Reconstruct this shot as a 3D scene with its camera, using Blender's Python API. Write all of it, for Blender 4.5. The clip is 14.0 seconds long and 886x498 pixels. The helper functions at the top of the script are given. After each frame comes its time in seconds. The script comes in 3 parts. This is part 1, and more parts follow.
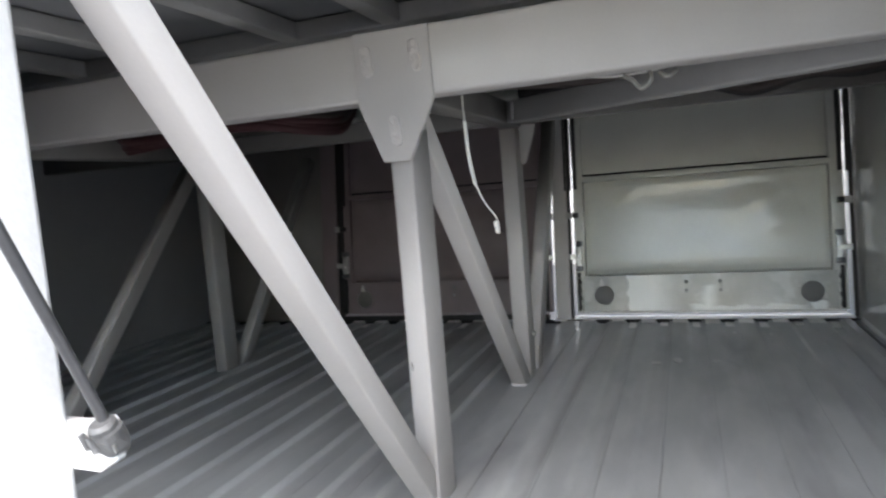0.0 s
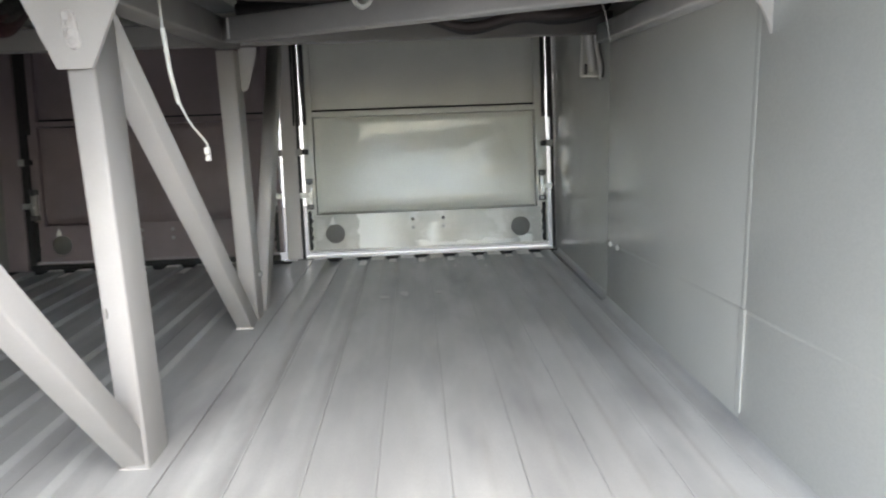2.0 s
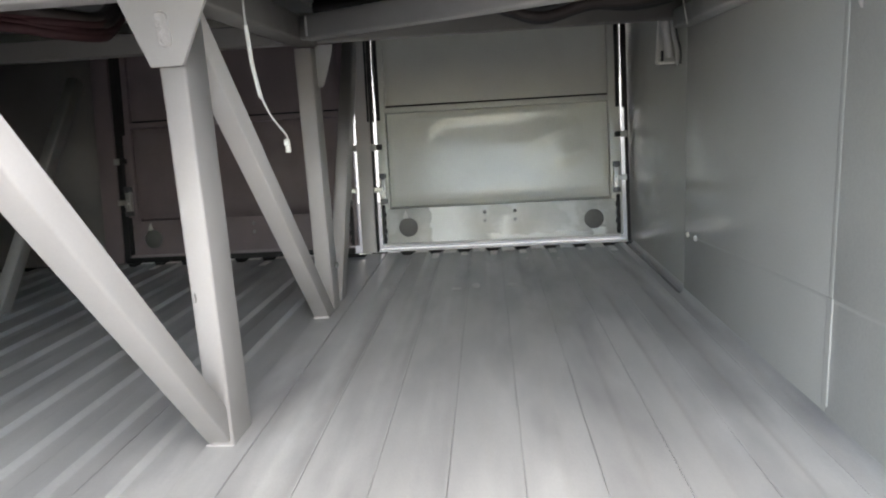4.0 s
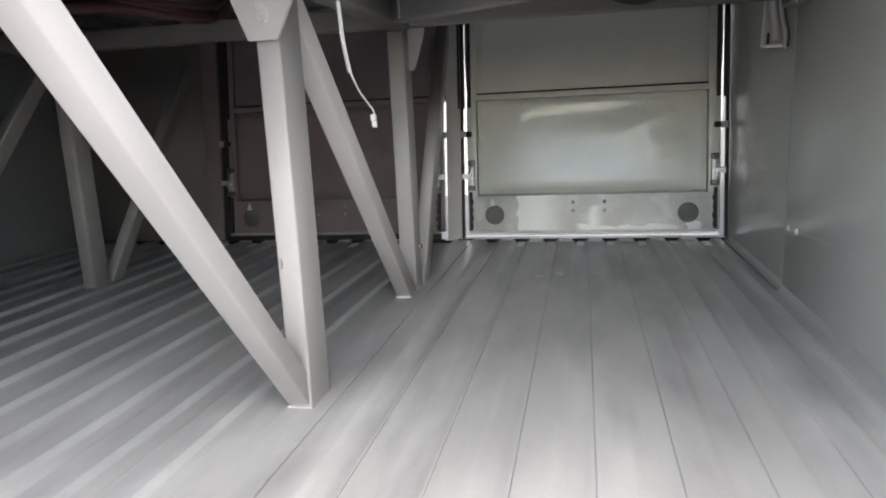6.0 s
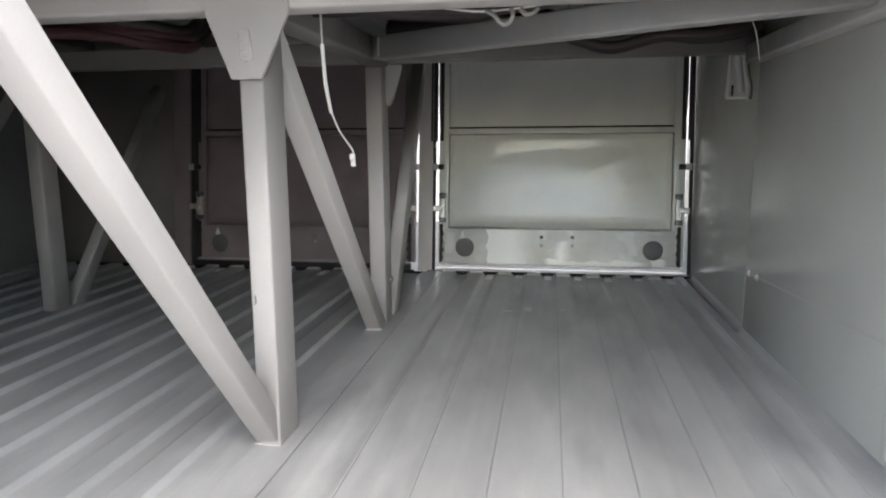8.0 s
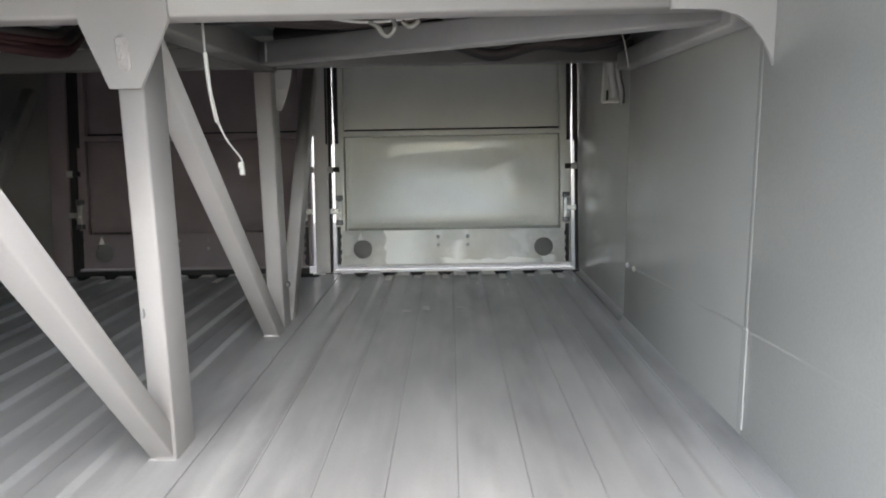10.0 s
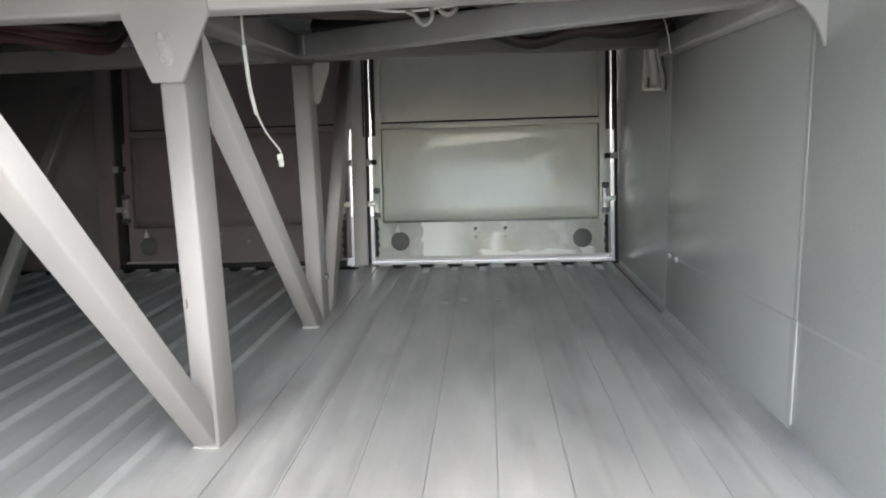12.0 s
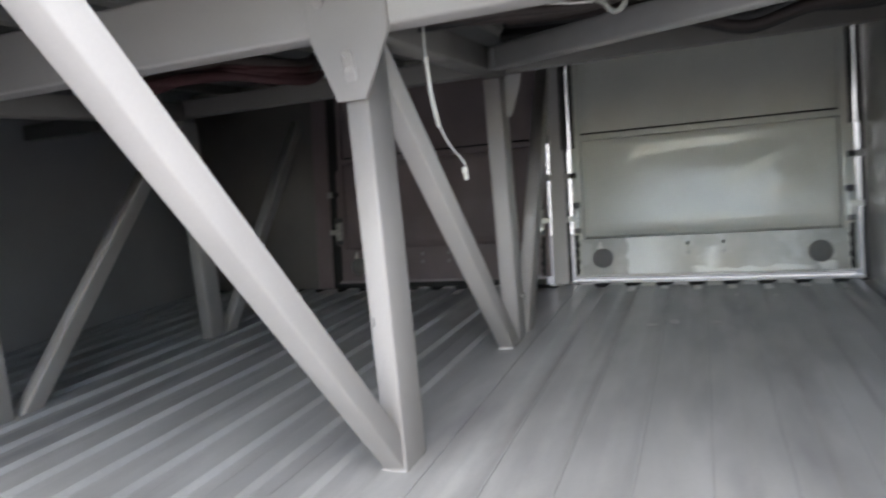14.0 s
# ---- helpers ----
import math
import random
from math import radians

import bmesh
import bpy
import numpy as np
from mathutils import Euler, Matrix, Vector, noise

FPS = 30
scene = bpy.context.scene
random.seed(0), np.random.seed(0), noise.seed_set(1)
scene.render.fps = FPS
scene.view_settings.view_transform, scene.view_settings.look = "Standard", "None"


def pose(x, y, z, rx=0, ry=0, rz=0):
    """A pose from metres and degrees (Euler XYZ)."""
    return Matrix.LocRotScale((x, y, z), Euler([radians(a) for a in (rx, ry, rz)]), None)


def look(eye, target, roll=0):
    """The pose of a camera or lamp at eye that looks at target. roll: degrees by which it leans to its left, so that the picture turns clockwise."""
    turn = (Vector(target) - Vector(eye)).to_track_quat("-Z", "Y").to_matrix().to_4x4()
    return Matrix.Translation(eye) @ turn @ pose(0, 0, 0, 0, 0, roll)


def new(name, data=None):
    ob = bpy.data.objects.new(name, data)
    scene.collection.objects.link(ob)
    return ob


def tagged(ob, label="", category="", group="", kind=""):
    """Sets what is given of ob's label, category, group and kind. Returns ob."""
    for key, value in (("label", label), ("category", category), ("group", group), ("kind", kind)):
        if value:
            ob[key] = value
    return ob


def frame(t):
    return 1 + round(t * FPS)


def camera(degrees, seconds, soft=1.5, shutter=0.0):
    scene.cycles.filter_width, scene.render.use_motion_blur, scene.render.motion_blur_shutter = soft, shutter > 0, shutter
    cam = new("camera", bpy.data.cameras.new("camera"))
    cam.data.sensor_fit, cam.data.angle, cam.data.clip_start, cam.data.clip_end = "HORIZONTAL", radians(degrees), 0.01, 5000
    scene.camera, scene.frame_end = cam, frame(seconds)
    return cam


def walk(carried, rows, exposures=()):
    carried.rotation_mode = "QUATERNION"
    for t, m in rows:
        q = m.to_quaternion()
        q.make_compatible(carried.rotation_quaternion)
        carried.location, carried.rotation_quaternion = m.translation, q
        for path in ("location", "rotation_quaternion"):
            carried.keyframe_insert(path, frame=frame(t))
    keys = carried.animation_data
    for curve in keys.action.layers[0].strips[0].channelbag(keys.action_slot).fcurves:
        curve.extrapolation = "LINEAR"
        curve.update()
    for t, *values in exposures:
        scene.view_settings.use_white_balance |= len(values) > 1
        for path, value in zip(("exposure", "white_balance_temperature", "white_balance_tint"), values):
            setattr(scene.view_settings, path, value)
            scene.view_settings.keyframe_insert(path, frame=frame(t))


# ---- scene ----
cam = camera(67.5, 14.0, soft=2.0, shutter=0.5)
PATH = [
    (0, (-0.058, 0.049, 0.628), (-0.747, 1.917, 0.442), -4.6),
    (0.5, (-0.062, 0.049, 0.605), (-0.506, 1.982, 0.346), -3.3),
    (1, (-0.041, 0.048, 0.602), (-0.01, 2.021, 0.279), -1.8),
    (1.5, (-0.043, 0.1, 0.593), (0.204, 2.048, 0.212), 0.4),
    (2, (-0.039, 0.119, 0.593), (0.029, 2.078, 0.195), -2.1),
    (2.5, (-0.052, 0.107, 0.581), (-0.046, 2.061, 0.156), -1.9),
    (3, (-0.054, 0.1, 0.575), (-0.108, 2.051, 0.137), -2.1),
    (3.5, (-0.043, 0.097, 0.577), (-0.17, 2.052, 0.176), -3.7),
    (4, (-0.04, 0.104, 0.578), (-0.188, 2.059, 0.182), -3.4),
    (4.2, (-0.044, 0.105, 0.58), (-0.241, 2.062, 0.221), -3.1),
    (6.3, (-0.018, 0.096, 0.539), (-0.436, 2.011, 0.142), -2.7),
    (6.5, (-0.021, 0.1, 0.539), (-0.388, 2.027, 0.148), -3.4),
    (7, (-0.021, 0.091, 0.547), (-0.374, 2.029, 0.2), -3.9),
    (7.5, (-0.022, 0.097, 0.556), (-0.386, 2.029, 0.186), -3.6),
    (8, (-0.034, 0.083, 0.577), (-0.349, 2.031, 0.25), -0.4),
    (8.5, (-0.038, 0.078, 0.578), (-0.315, 2.027, 0.221), -0.6),
    (9, (-0.012, 0.059, 0.586), (-0.094, 2.026, 0.234), -0.3),
    (9.2, (-0.01, 0.055, 0.588), (-0.029, 2.029, 0.268), -1.1),
    (11.3, (-0.009, 0.045, 0.594), (-0.06, 2.011, 0.231), -1.3),
    (11.5, (-0.01, 0.047, 0.586), (-0.083, 2.014, 0.234), -1.9),
    (12, (-0.013, 0.056, 0.586), (-0.148, 2.02, 0.234), -1.8),
    (12.5, (-0.017, 0.058, 0.585), (-0.213, 2.018, 0.24), -2.0),
    (13, (-0.022, 0.064, 0.583), (-0.269, 2.018, 0.233), -1.8),
    (13.5, (-0.018, 0.084, 0.59), (-0.45, 2.021, 0.338), -4.5),
    (14, (-0.002, 0.161, 0.561), (-0.737, 2.003, 0.305), -5.4),
]
EXPOSURES = [(0.0, 2.06, 6950, 12), (0.5, 1.98, 6950, 13), (1.5, 2.70, 7350, 12), (2.2, 2.61, 7300, 11), (3.0, 2.6, 7300, 11), (3.5, 2.36, 7300, 11), (4.0, 2.31, 7300, 12), (7.0, 2.28, 7300, 13), (9.2, 2.29, 7300, 13), (11.3, 2.38, 7300, 11), (12.2, 2.39, 7300, 11), (13.0, 2.33, 7200, 12.5), (14.0, 2.15, 7000, 13)]
walk(cam, [(t, look(e, g, r)) for t, e, g, r in PATH], EXPOSURES)

# ---- daylight ----
world = bpy.data.worlds.new("sky")
scene.world = world
world.use_nodes = True
wn = world.node_tree
sky = wn.nodes.new("ShaderNodeTexSky")
sky.sky_type = "NISHITA"
sky.sun_disc = False
sky.sun_elevation = radians(54)
sky.sun_rotation = radians(165)
wn.links.new(sky.outputs[0], wn.nodes["Background"].inputs[0])
wn.nodes["Background"].inputs[1].default_value = 0.15
sun_data = bpy.data.lights.new("sun", "SUN")
sun_data.energy = 2.4
sun_data.angle = radians(75)
sun_data.color = (0.99, 0.995, 0.995)
sun = new("sun", sun_data)
sun.matrix_world = look((0.8, -2.95, 4.2), (0, 0, 0))


# ---- materials ----
def material(name, base, rough=0.45, metal=0.0, mottle=0.08, mottle_size=3.0, grain=0.03, grain_size=220.0,
             relief=0.0006, stain=0.0, stain_colour=(0.1, 0.09, 0.08), stain_size=5.0, stretch=(1, 1, 1), dent=0.0, dent_size=4.0, coat=0.0, stain_edge=(0.42, 0.75)):
    m = bpy.data.materials.new(name)
    m.use_nodes = True
    nt = m.node_tree
    n, lk = nt.nodes, nt.links
    p = n["Principled BSDF"]
    tc = n.new("ShaderNodeTexCoord")
    mp = n.new("ShaderNodeMapping")
    mp.inputs["Scale"].default_value = stretch
    lk.new(tc.outputs["Object"], mp.inputs["Vector"])

    def tex(size, detail=4.0, rough_=0.55):
        t = n.new("ShaderNodeTexNoise")
        t.inputs["Scale"].default_value = size
        t.inputs["Detail"].default_value = detail
        t.inputs["Roughness"].default_value = rough_
        lk.new(mp.outputs[0], t.inputs["Vector"])
        return t.outputs["Fac"]

    def remap(v, a, b, lo, hi):
        r = n.new("ShaderNodeMapRange")
        for i, q in enumerate((a, b, lo, hi)):
            r.inputs[i + 1].default_value = q
        lk.new(v, r.inputs[0])
        return r.outputs[0]

    def mult(a, b):
        q = n.new("ShaderNodeMath")
        q.operation = "MULTIPLY"
        lk.new(a, q.inputs[0])
        lk.new(b, q.inputs[1])
        return q.outputs[0]

    big, fine = tex(mottle_size, 5.0), tex(grain_size, 2.0)
    tone = mult(remap(big, 0.3, 0.7, 1 - mottle, 1 + mottle), remap(fine, 0.3, 0.7, 1 - grain, 1 + grain))
    rgb = n.new("ShaderNodeVectorMath")
    rgb.operation = "SCALE"
    rgb.inputs[0].default_value = base
    lk.new(tone, rgb.inputs["Scale"])
    colour = rgb.outputs[0]
    if stain:
        mask = mult(remap(tex(stain_size, 3.5, 0.5), stain_edge[0], stain_edge[1], 0, 1), remap(tex(stain_size * 0.27, 2.0), 0.35, 0.65, 0, stain))
        mix = n.new("ShaderNodeMix")
        mix.data_type = "RGBA"
        lk.new(mask, mix.inputs[0])
        lk.new(colour, mix.inputs[6])
        mix.inputs[7].default_value = (*stain_colour, 1)
        colour = mix.outputs[2]
    lk.new(colour, p.inputs["Base Color"])
    lk.new(remap(tex(mottle_size * 3, 4.0), 0.3, 0.7, max(0.03, rough - 0.05), rough + 0.09), p.inputs["Roughness"])
    p.inputs["Metallic"].default_value = metal
    p.inputs["Coat Weight"].default_value = coat
    p.inputs["Coat Roughness"].default_value = 0.15
    bump = n.new("ShaderNodeBump")
    bump.inputs["Distance"].default_value = relief
    bump.inputs["Strength"].default_value = 0.6
    lk.new(fine, bump.inputs["Height"])
    if dent:
        b2 = n.new("ShaderNodeBump")
        b2.inputs["Distance"].default_value = dent
        b2.inputs["Strength"].default_value = 0.9
        lk.new(tex(dent_size, 1.5, 0.4), b2.inputs["Height"])
        lk.new(bump.outputs[0], b2.inputs["Normal"])
        lk.new(b2.outputs[0], p.inputs["Normal"])
    else:
        lk.new(bump.outputs[0], p.inputs["Normal"])
    return m


FRAME = material("grey_frame_paint", (0.485, 0.463, 0.449), 0.40, coat=0.10, mottle=0.06, mottle_size=4.0, relief=0.0002, grain=0.015, stain=0.12, stain_colour=(0.4, 0.37, 0.34), dent=0.0010, dent_size=9)
FLOOR = material("grey_floor_paint", (0.384, 0.392, 0.388), 0.34, coat=0.25, mottle=0.17, mottle_size=2.6, stain=0.8, stain_colour=(0.14, 0.14, 0.15),
                 stain_size=4.5, stretch=(1.9, 0.5, 1.0), dent=0.003, dent_size=5, stain_edge=(0.44, 0.74))
WALL = material("grey_wall_paint", (0.468, 0.472, 0.448), 0.15, mottle=0.06, mottle_size=2.0, dent=0.006, dent_size=2.6)
# darker copy of the wall grey; the dark bay's shade is put into it
DARKWALL = material("shaded_grey_wall", (0.27, 0.275, 0.285), 0.55, mottle=0.08)
HATCH = material("grey_hatch_paint", (0.68, 0.68, 0.625), 0.36, coat=0.6, mottle=0.06, mottle_size=3, stain=0.15, stain_colour=(0.3, 0.3, 0.29), dent=0.012, dent_size=3.2)
PRESSED = material("glossy_dented_hatch_paint", (0.80, 0.80, 0.735), 0.09, mottle=0.05, mottle_size=4, dent=0.004, dent_size=3.0, coat=0.12)
# maroon grey with the dark bay's shade put into the colour
BAYSHADE = material("shaded_maroon_grey", (0.22, 0.178, 0.184), 0.42, mottle=0.12, mottle_size=4, stain=0.35, stain_colour=(0.34, 0.31, 0.31), stain_size=7, dent=0.006, dent_size=4)
BARE = material("scuffed_grey_primer", (0.50, 0.50, 0.465), 0.15, mottle=0.14, mottle_size=9, stain=0.5, stain_colour=(0.8, 0.81, 0.79), stain_edge=(0.5, 0.57), stain_size=11.0, dent=0.008, dent_size=5)
WHITE = material("white_body_paint", (0.8, 0.8, 0.79), 0.3, mottle=0.03, coat=0.3)
RUBBER = material("black_rubber", (0.018, 0.018, 0.018), 0.6, mottle=0.2)
STEEL = material("zinc_plated_steel", (0.5, 0.5, 0.48), 0.35, metal=0.9, mottle=0.15, mottle_size=25)
CASTING = material("grey_cast_joint", (0.13, 0.13, 0.13), 0.45, metal=0.3, mottle=0.25, mottle_size=60, dent=0.003, dent_size=120)
DARKSTEEL = material("dark_strut_steel", (0.12, 0.12, 0.125), 0.35, metal=0.6, mottle=0.15, mottle_size=30)
WELD = material("painted_weld", (0.52, 0.49, 0.475), 0.3, mottle=0.06, mottle_size=40, dent=0.006, dent_size=90)
SEALANT = material("pale_sealant", (0.62, 0.61, 0.58), 0.4, mottle=0.08, mottle_size=20, dent=0.002, dent_size=30)
# pale coat: daylight leaked under the hatch, painted on plank tips; also screw heads
TIP = material("lit_tip_and_screw_pale", (0.84, 0.83, 0.80), 0.36, metal=0.1, mottle=0.12, mottle_size=40)
RUBBED = material("rubbed_floor_metal", (0.44, 0.44, 0.43), 0.32, mottle=0.15, mottle_size=30)
# dark grey with the inner tubes' shade put in; also the paint chip
SHADE_CHIP = material("dark_grey_shade_and_chip", (0.20, 0.19, 0.18), 0.45, mottle=0.12, mottle_size=5, stain=0.3, stain_colour=(0.12, 0.11, 0.1))
# mid grey; on inner tubes and plates part of the shade is in it
TUBE = material("grey_tube_and_shade", (0.36, 0.355, 0.345), 0.35, mottle=0.12, mottle_size=6, stain=0.3, stain_colour=(0.15, 0.14, 0.13))
PLASTIC = material("dull_cream_plastic", (0.22, 0.215, 0.2), 0.35, mottle=0.08, mottle_size=30)
CEILING = material("grey_ceiling_board", (0.27, 0.275, 0.28), 0.6, mottle=0.1, mottle_size=3, stain=0.2)
REDHOSE = material("dull_red_hose", (0.052, 0.016, 0.018), 0.7, mottle=0.15, mottle_size=14)
BROWN = material("brown_cable_sleeve", (0.032, 0.022, 0.02), 0.6, mottle=0.25, mottle_size=14)
BLACK = material("black_cable_sleeve", (0.02, 0.02, 0.021), 0.6, mottle=0.25, mottle_size=20)
CREAM = material("white_cable_plastic", (0.72, 0.71, 0.67), 0.4, mottle=0.06, mottle_size=40)
ASPHALT = material("worn_asphalt", (0.078, 0.077, 0.076), 0.85, mottle=0.12, mottle_size=0.7, stain=0.3, stain_colour=(0.04, 0.04, 0.04), stain_size=1.5, relief=0.002)

BACKDROP = material("pale_backdrop", (0.5, 0.495, 0.48), 0.8, mottle=0.1, mottle_size=0.8, stain=0.3, stain_colour=(0.35, 0.34, 0.32), stain_size=1.2)


def add_wear(m, areas, colour):
    """Rubbed patches with ragged edges: each area is (x0, x0 soft, x1, x1 soft, z top, z soft) in metres on the panel."""
    n, lk = m.node_tree.nodes, m.node_tree.links
    p = n["Principled BSDF"]
    base = p.inputs["Base Color"].links[0].from_socket
    tc = n.new("ShaderNodeTexCoord")
    t = n.new("ShaderNodeTexNoise")
    t.inputs["Scale"].default_value = 11
    t.inputs["Detail"].default_value = 4.5
    lk.new(tc.outputs["Object"], t.inputs["Vector"])
    shift = n.new("ShaderNodeVectorMath")
    shift.operation = "MULTIPLY_ADD"
    lk.new(t.outputs["Color"], shift.inputs[0])
    shift.inputs[1].default_value = (0.10, 0, 0.08)
    lk.new(tc.outputs["Object"], shift.inputs[2])
    xyz = n.new("ShaderNodeSeparateXYZ")
    lk.new(shift.outputs[0], xyz.inputs[0])

    def ramp(v, a, b):
        r = n.new("ShaderNodeMapRange")
        r.interpolation_type = "SMOOTHSTEP"
        r.inputs[1].default_value, r.inputs[2].default_value = a, b
        lk.new(v, r.inputs[0])
        return r.outputs[0]

    def op(kind, a, b):
        q = n.new("ShaderNodeMath")
        q.operation = kind
        lk.new(a, q.inputs[0])
        lk.new(b, q.inputs[1])
        return q.outputs[0]

    total = None
    for x0, s0, x1, s1, z, sz in areas:
        g = op("MULTIPLY", op("MULTIPLY", ramp(xyz.outputs[0], x0, x0 + s0), ramp(xyz.outputs[0], x1 + s1, x1)), ramp(xyz.outputs[2], z + sz, z))
        total = op("MAXIMUM", total, g) if total else g
    mix = n.new("ShaderNodeMix")
    mix.data_type = "RGBA"
    lk.new(total, mix.inputs[0])
    lk.new(base, mix.inputs[6])
    mix.inputs[7].default_value = (*colour, 1)
    lk.new(mix.outputs[2], p.inputs["Base Color"])


add_wear(BARE, [(-0.26, 0.006, -0.17, 0.15, 0.30, 0.02), (-0.03, 0.05, 0.38, 0.08, 0.093, 0.005), (0.44, 0.01, 0.49, 0.02, 0.10, 0.008), (0.02, 0.05, 0.07, 0.05, 0.168, 0.02)], (0.92, 0.93, 0.9))


# ---- mesh tools ----
ROUND = {"cable", "thread", "wire", "sleeve", "loop", "clip", "rod", "cylinder", "crease", "foot_cove", "weld_run", "pressed_panel", "upper_panel"}


def part(name, bm, mat, parent=None, label="", smooth=True):
    bmesh.ops.recalc_face_normals(bm, faces=bm.faces)
    limit = radians(60 if name in ROUND else 24)
    for e in bm.edges:
        if len(e.link_faces) == 2:
            bend = e.calc_face_angle(0)
            a, b = sorted(f.calc_area() for f in e.link_faces)
            # broad flats keep their own shading beside narrow fillets
            if bend > limit or (bend > radians(6) and b > 4 * a and name not in ROUND):
                e.smooth = False
    me = bpy.data.meshes.new(name)
    bm.to_mesh(me)
    bm.free()
    me.materials.append(mat)
    ob = new(name, me)
    if smooth:
        for f in me.polygons:
            f.use_smooth = True
    if parent:
        ob.parent = parent
    if label:
        ob["label"] = label
    return ob


def empty(name, m=None):
    ob = new(name)
    ob.empty_display_size = 0.05
    if m is not None:
        ob.matrix_world = m
    return ob


def block(x0, x1, y0, y1, z0, z1, bevel=0.0, bm=None):
    bm = bm or bmesh.new()
    v = [bm.verts.new((x, y, z)) for z in (z0, z1) for y in (y0, y1) for x in (x0, x1)]
    fs = [bm.faces.new([v[i] for i in q]) for q in ((0, 2, 3, 1), (4, 5, 7, 6), (0, 1, 5, 4), (2, 6, 7, 3), (0, 4, 6, 2), (1, 3, 7, 5))]
    if bevel:
        es = {e for f in fs for e in f.edges}
        bmesh.ops.bevel(bm, geom=list(es), offset=bevel, segments=2, profile=0.6, affect="EDGES")
    return bm


def bar(p0, p1, w, h, side=(1, 0, 0), r=0.006, cut0=None, cut1=None, bm=None):
    """A rounded rectangular tube from p0 to p1: w along side, h across it; ends mitred to planes (point, normal)."""
    bm = bm or bmesh.new()
    p0, p1 = Vector(p0), Vector(p1)
    a = (p1 - p0).normalized()
    u = Vector(side)
    u = (u - a * u.dot(a)).normalized()
    v = a.cross(u)
    prof = []
    for cx, cy, s in ((1, 1, 0), (-1, 1, 90), (-1, -1, 180), (1, -1, 270)):
        for k in range(4):
            g = radians(s + 30 * k)
            prof.append((cx * (w / 2 - r) + r * math.cos(g), cy * (h / 2 - r) + r * math.sin(g)))
    rings = []
    for p, cut in ((p0, cut0), (p1, cut1)):
        ring = []
        for x, y in prof:
            q = p + u * x + v * y
            if cut:
                c, nrm = Vector(cut[0]), Vector(cut[1])
                q = q + a * ((c - q).dot(nrm) / a.dot(nrm))
            ring.append(bm.verts.new(q))
        rings.append(ring)
    k = len(prof)
    for i in range(k):
        bm.faces.new((rings[0][i], rings[0][(i + 1) % k], rings[1][(i + 1) % k], rings[1][i]))
    bm.faces.new(rings[0][::-1])
    bm.faces.new(rings[1])
    return bm


def smooth_path(pts, n=8):
    pts = [Vector(p) for p in pts]
    q = [pts[0] * 2 - pts[1]] + pts + [pts[-1] * 2 - pts[-2]]
    out = []
    for i in range(1, len(q) - 2):
        for k in range(n):
            t = k / n
            a, b, c, d = q[i - 1:i + 3]
            out.append(0.5 * (2 * b + (c - a) * t + (2 * a - 5 * b + 4 * c - d) * t * t + (3 * b - a - 3 * c + d) * t ** 3))
    return out + [pts[-1]]


def hose(pts, r, seg=8, n=8, ridge=0.0, bm=None):
    """A round cable swept along a smooth path; ridge makes it a corrugated conduit."""
    bm = bm or bmesh.new()
    path = smooth_path(pts, n)
    prev, u = None, Vector((0.3, 0.2, 0.9))
    for i, p in enumerate(path):
        d = (path[min(i + 1, len(path) - 1)] - path[max(i - 1, 0)]).normalized()
        u = (u - d * u.dot(d)).normalized()
        v = d.cross(u)
        rr = r * (1 + (ridge if i % 2 else 0))
        ring = [bm.verts.new(p + u * rr * math.cos(2 * math.pi * k / seg) + v * rr * math.sin(2 * math.pi * k / seg)) for k in range(seg)]
        if prev:
            for k in range(seg):
                bm.faces.new((prev[k], prev[(k + 1) % seg], ring[(k + 1) % seg], ring[k]))
        else:
            bm.faces.new(ring[::-1])
        prev = ring
    bm.faces.new(prev)
    return bm


def plate(outline, depth, holes=(), to=lambda u, v, w: (u, w, v), bm=None):
    """A sheet cut to an outline in (u, v), with round holes (u, v, radius) through it; w runs from 0 to depth."""
    bm = bm or bmesh.new()
    loops = [list(outline)] + [[(cx + r * math.cos(2 * math.pi * k / 24), cy + r * math.sin(2 * math.pi * k / 24)) for k in range(24)] for cx, cy, r in holes]
    edges, walls = [], []
    for lp in loops:
        vs = [bm.verts.new(to(u, v, 0)) for u, v in lp]
        edges += [bm.edges.new((vs[i], vs[(i + 1) % len(vs)])) for i in range(len(vs))]
        walls.append((vs, lp))
    res = bmesh.ops.triangle_fill(bm, use_beauty=True, edges=edges)
    faces = [f for f in res["geom"] if isinstance(f, bmesh.types.BMFace)]
    back = {}
    for vs, lp in walls:
        for vert, (u, v) in zip(vs, lp):
            back[vert] = bm.verts.new(to(u, v, depth))
        for i in range(len(vs)):
            a, b = vs[i], vs[(i + 1) % len(vs)]
            bm.faces.new((a, b, back[b], back[a]))
    for f in faces:
        bm.faces.new([back[v] for v in f.verts][::-1])
    return bm


def disc(c, axis, r, h, seg=20, bm=None, bevel=0.0):
    bm = bm or bmesh.new()
    a = Vector(axis).normalized()
    u = a.orthogonal().normalized()
    v = a.cross(u)
    rings = []
    for s, rr in ((0, r), (h - bevel, r), (h, r - bevel)):
        rings.append([bm.verts.new(Vector(c) + a * s + u * rr * math.cos(2 * math.pi * k / seg) + v * rr * math.sin(2 * math.pi * k / seg)) for k in range(seg)])
    for q, w in zip(rings, rings[1:]):
        for k in range(seg):
            bm.faces.new((q[k], q[(k + 1) % seg], w[(k + 1) % seg], w[k]))
    bm.faces.new(rings[0][::-1])
    bm.faces.new(rings[-1])
    return bm


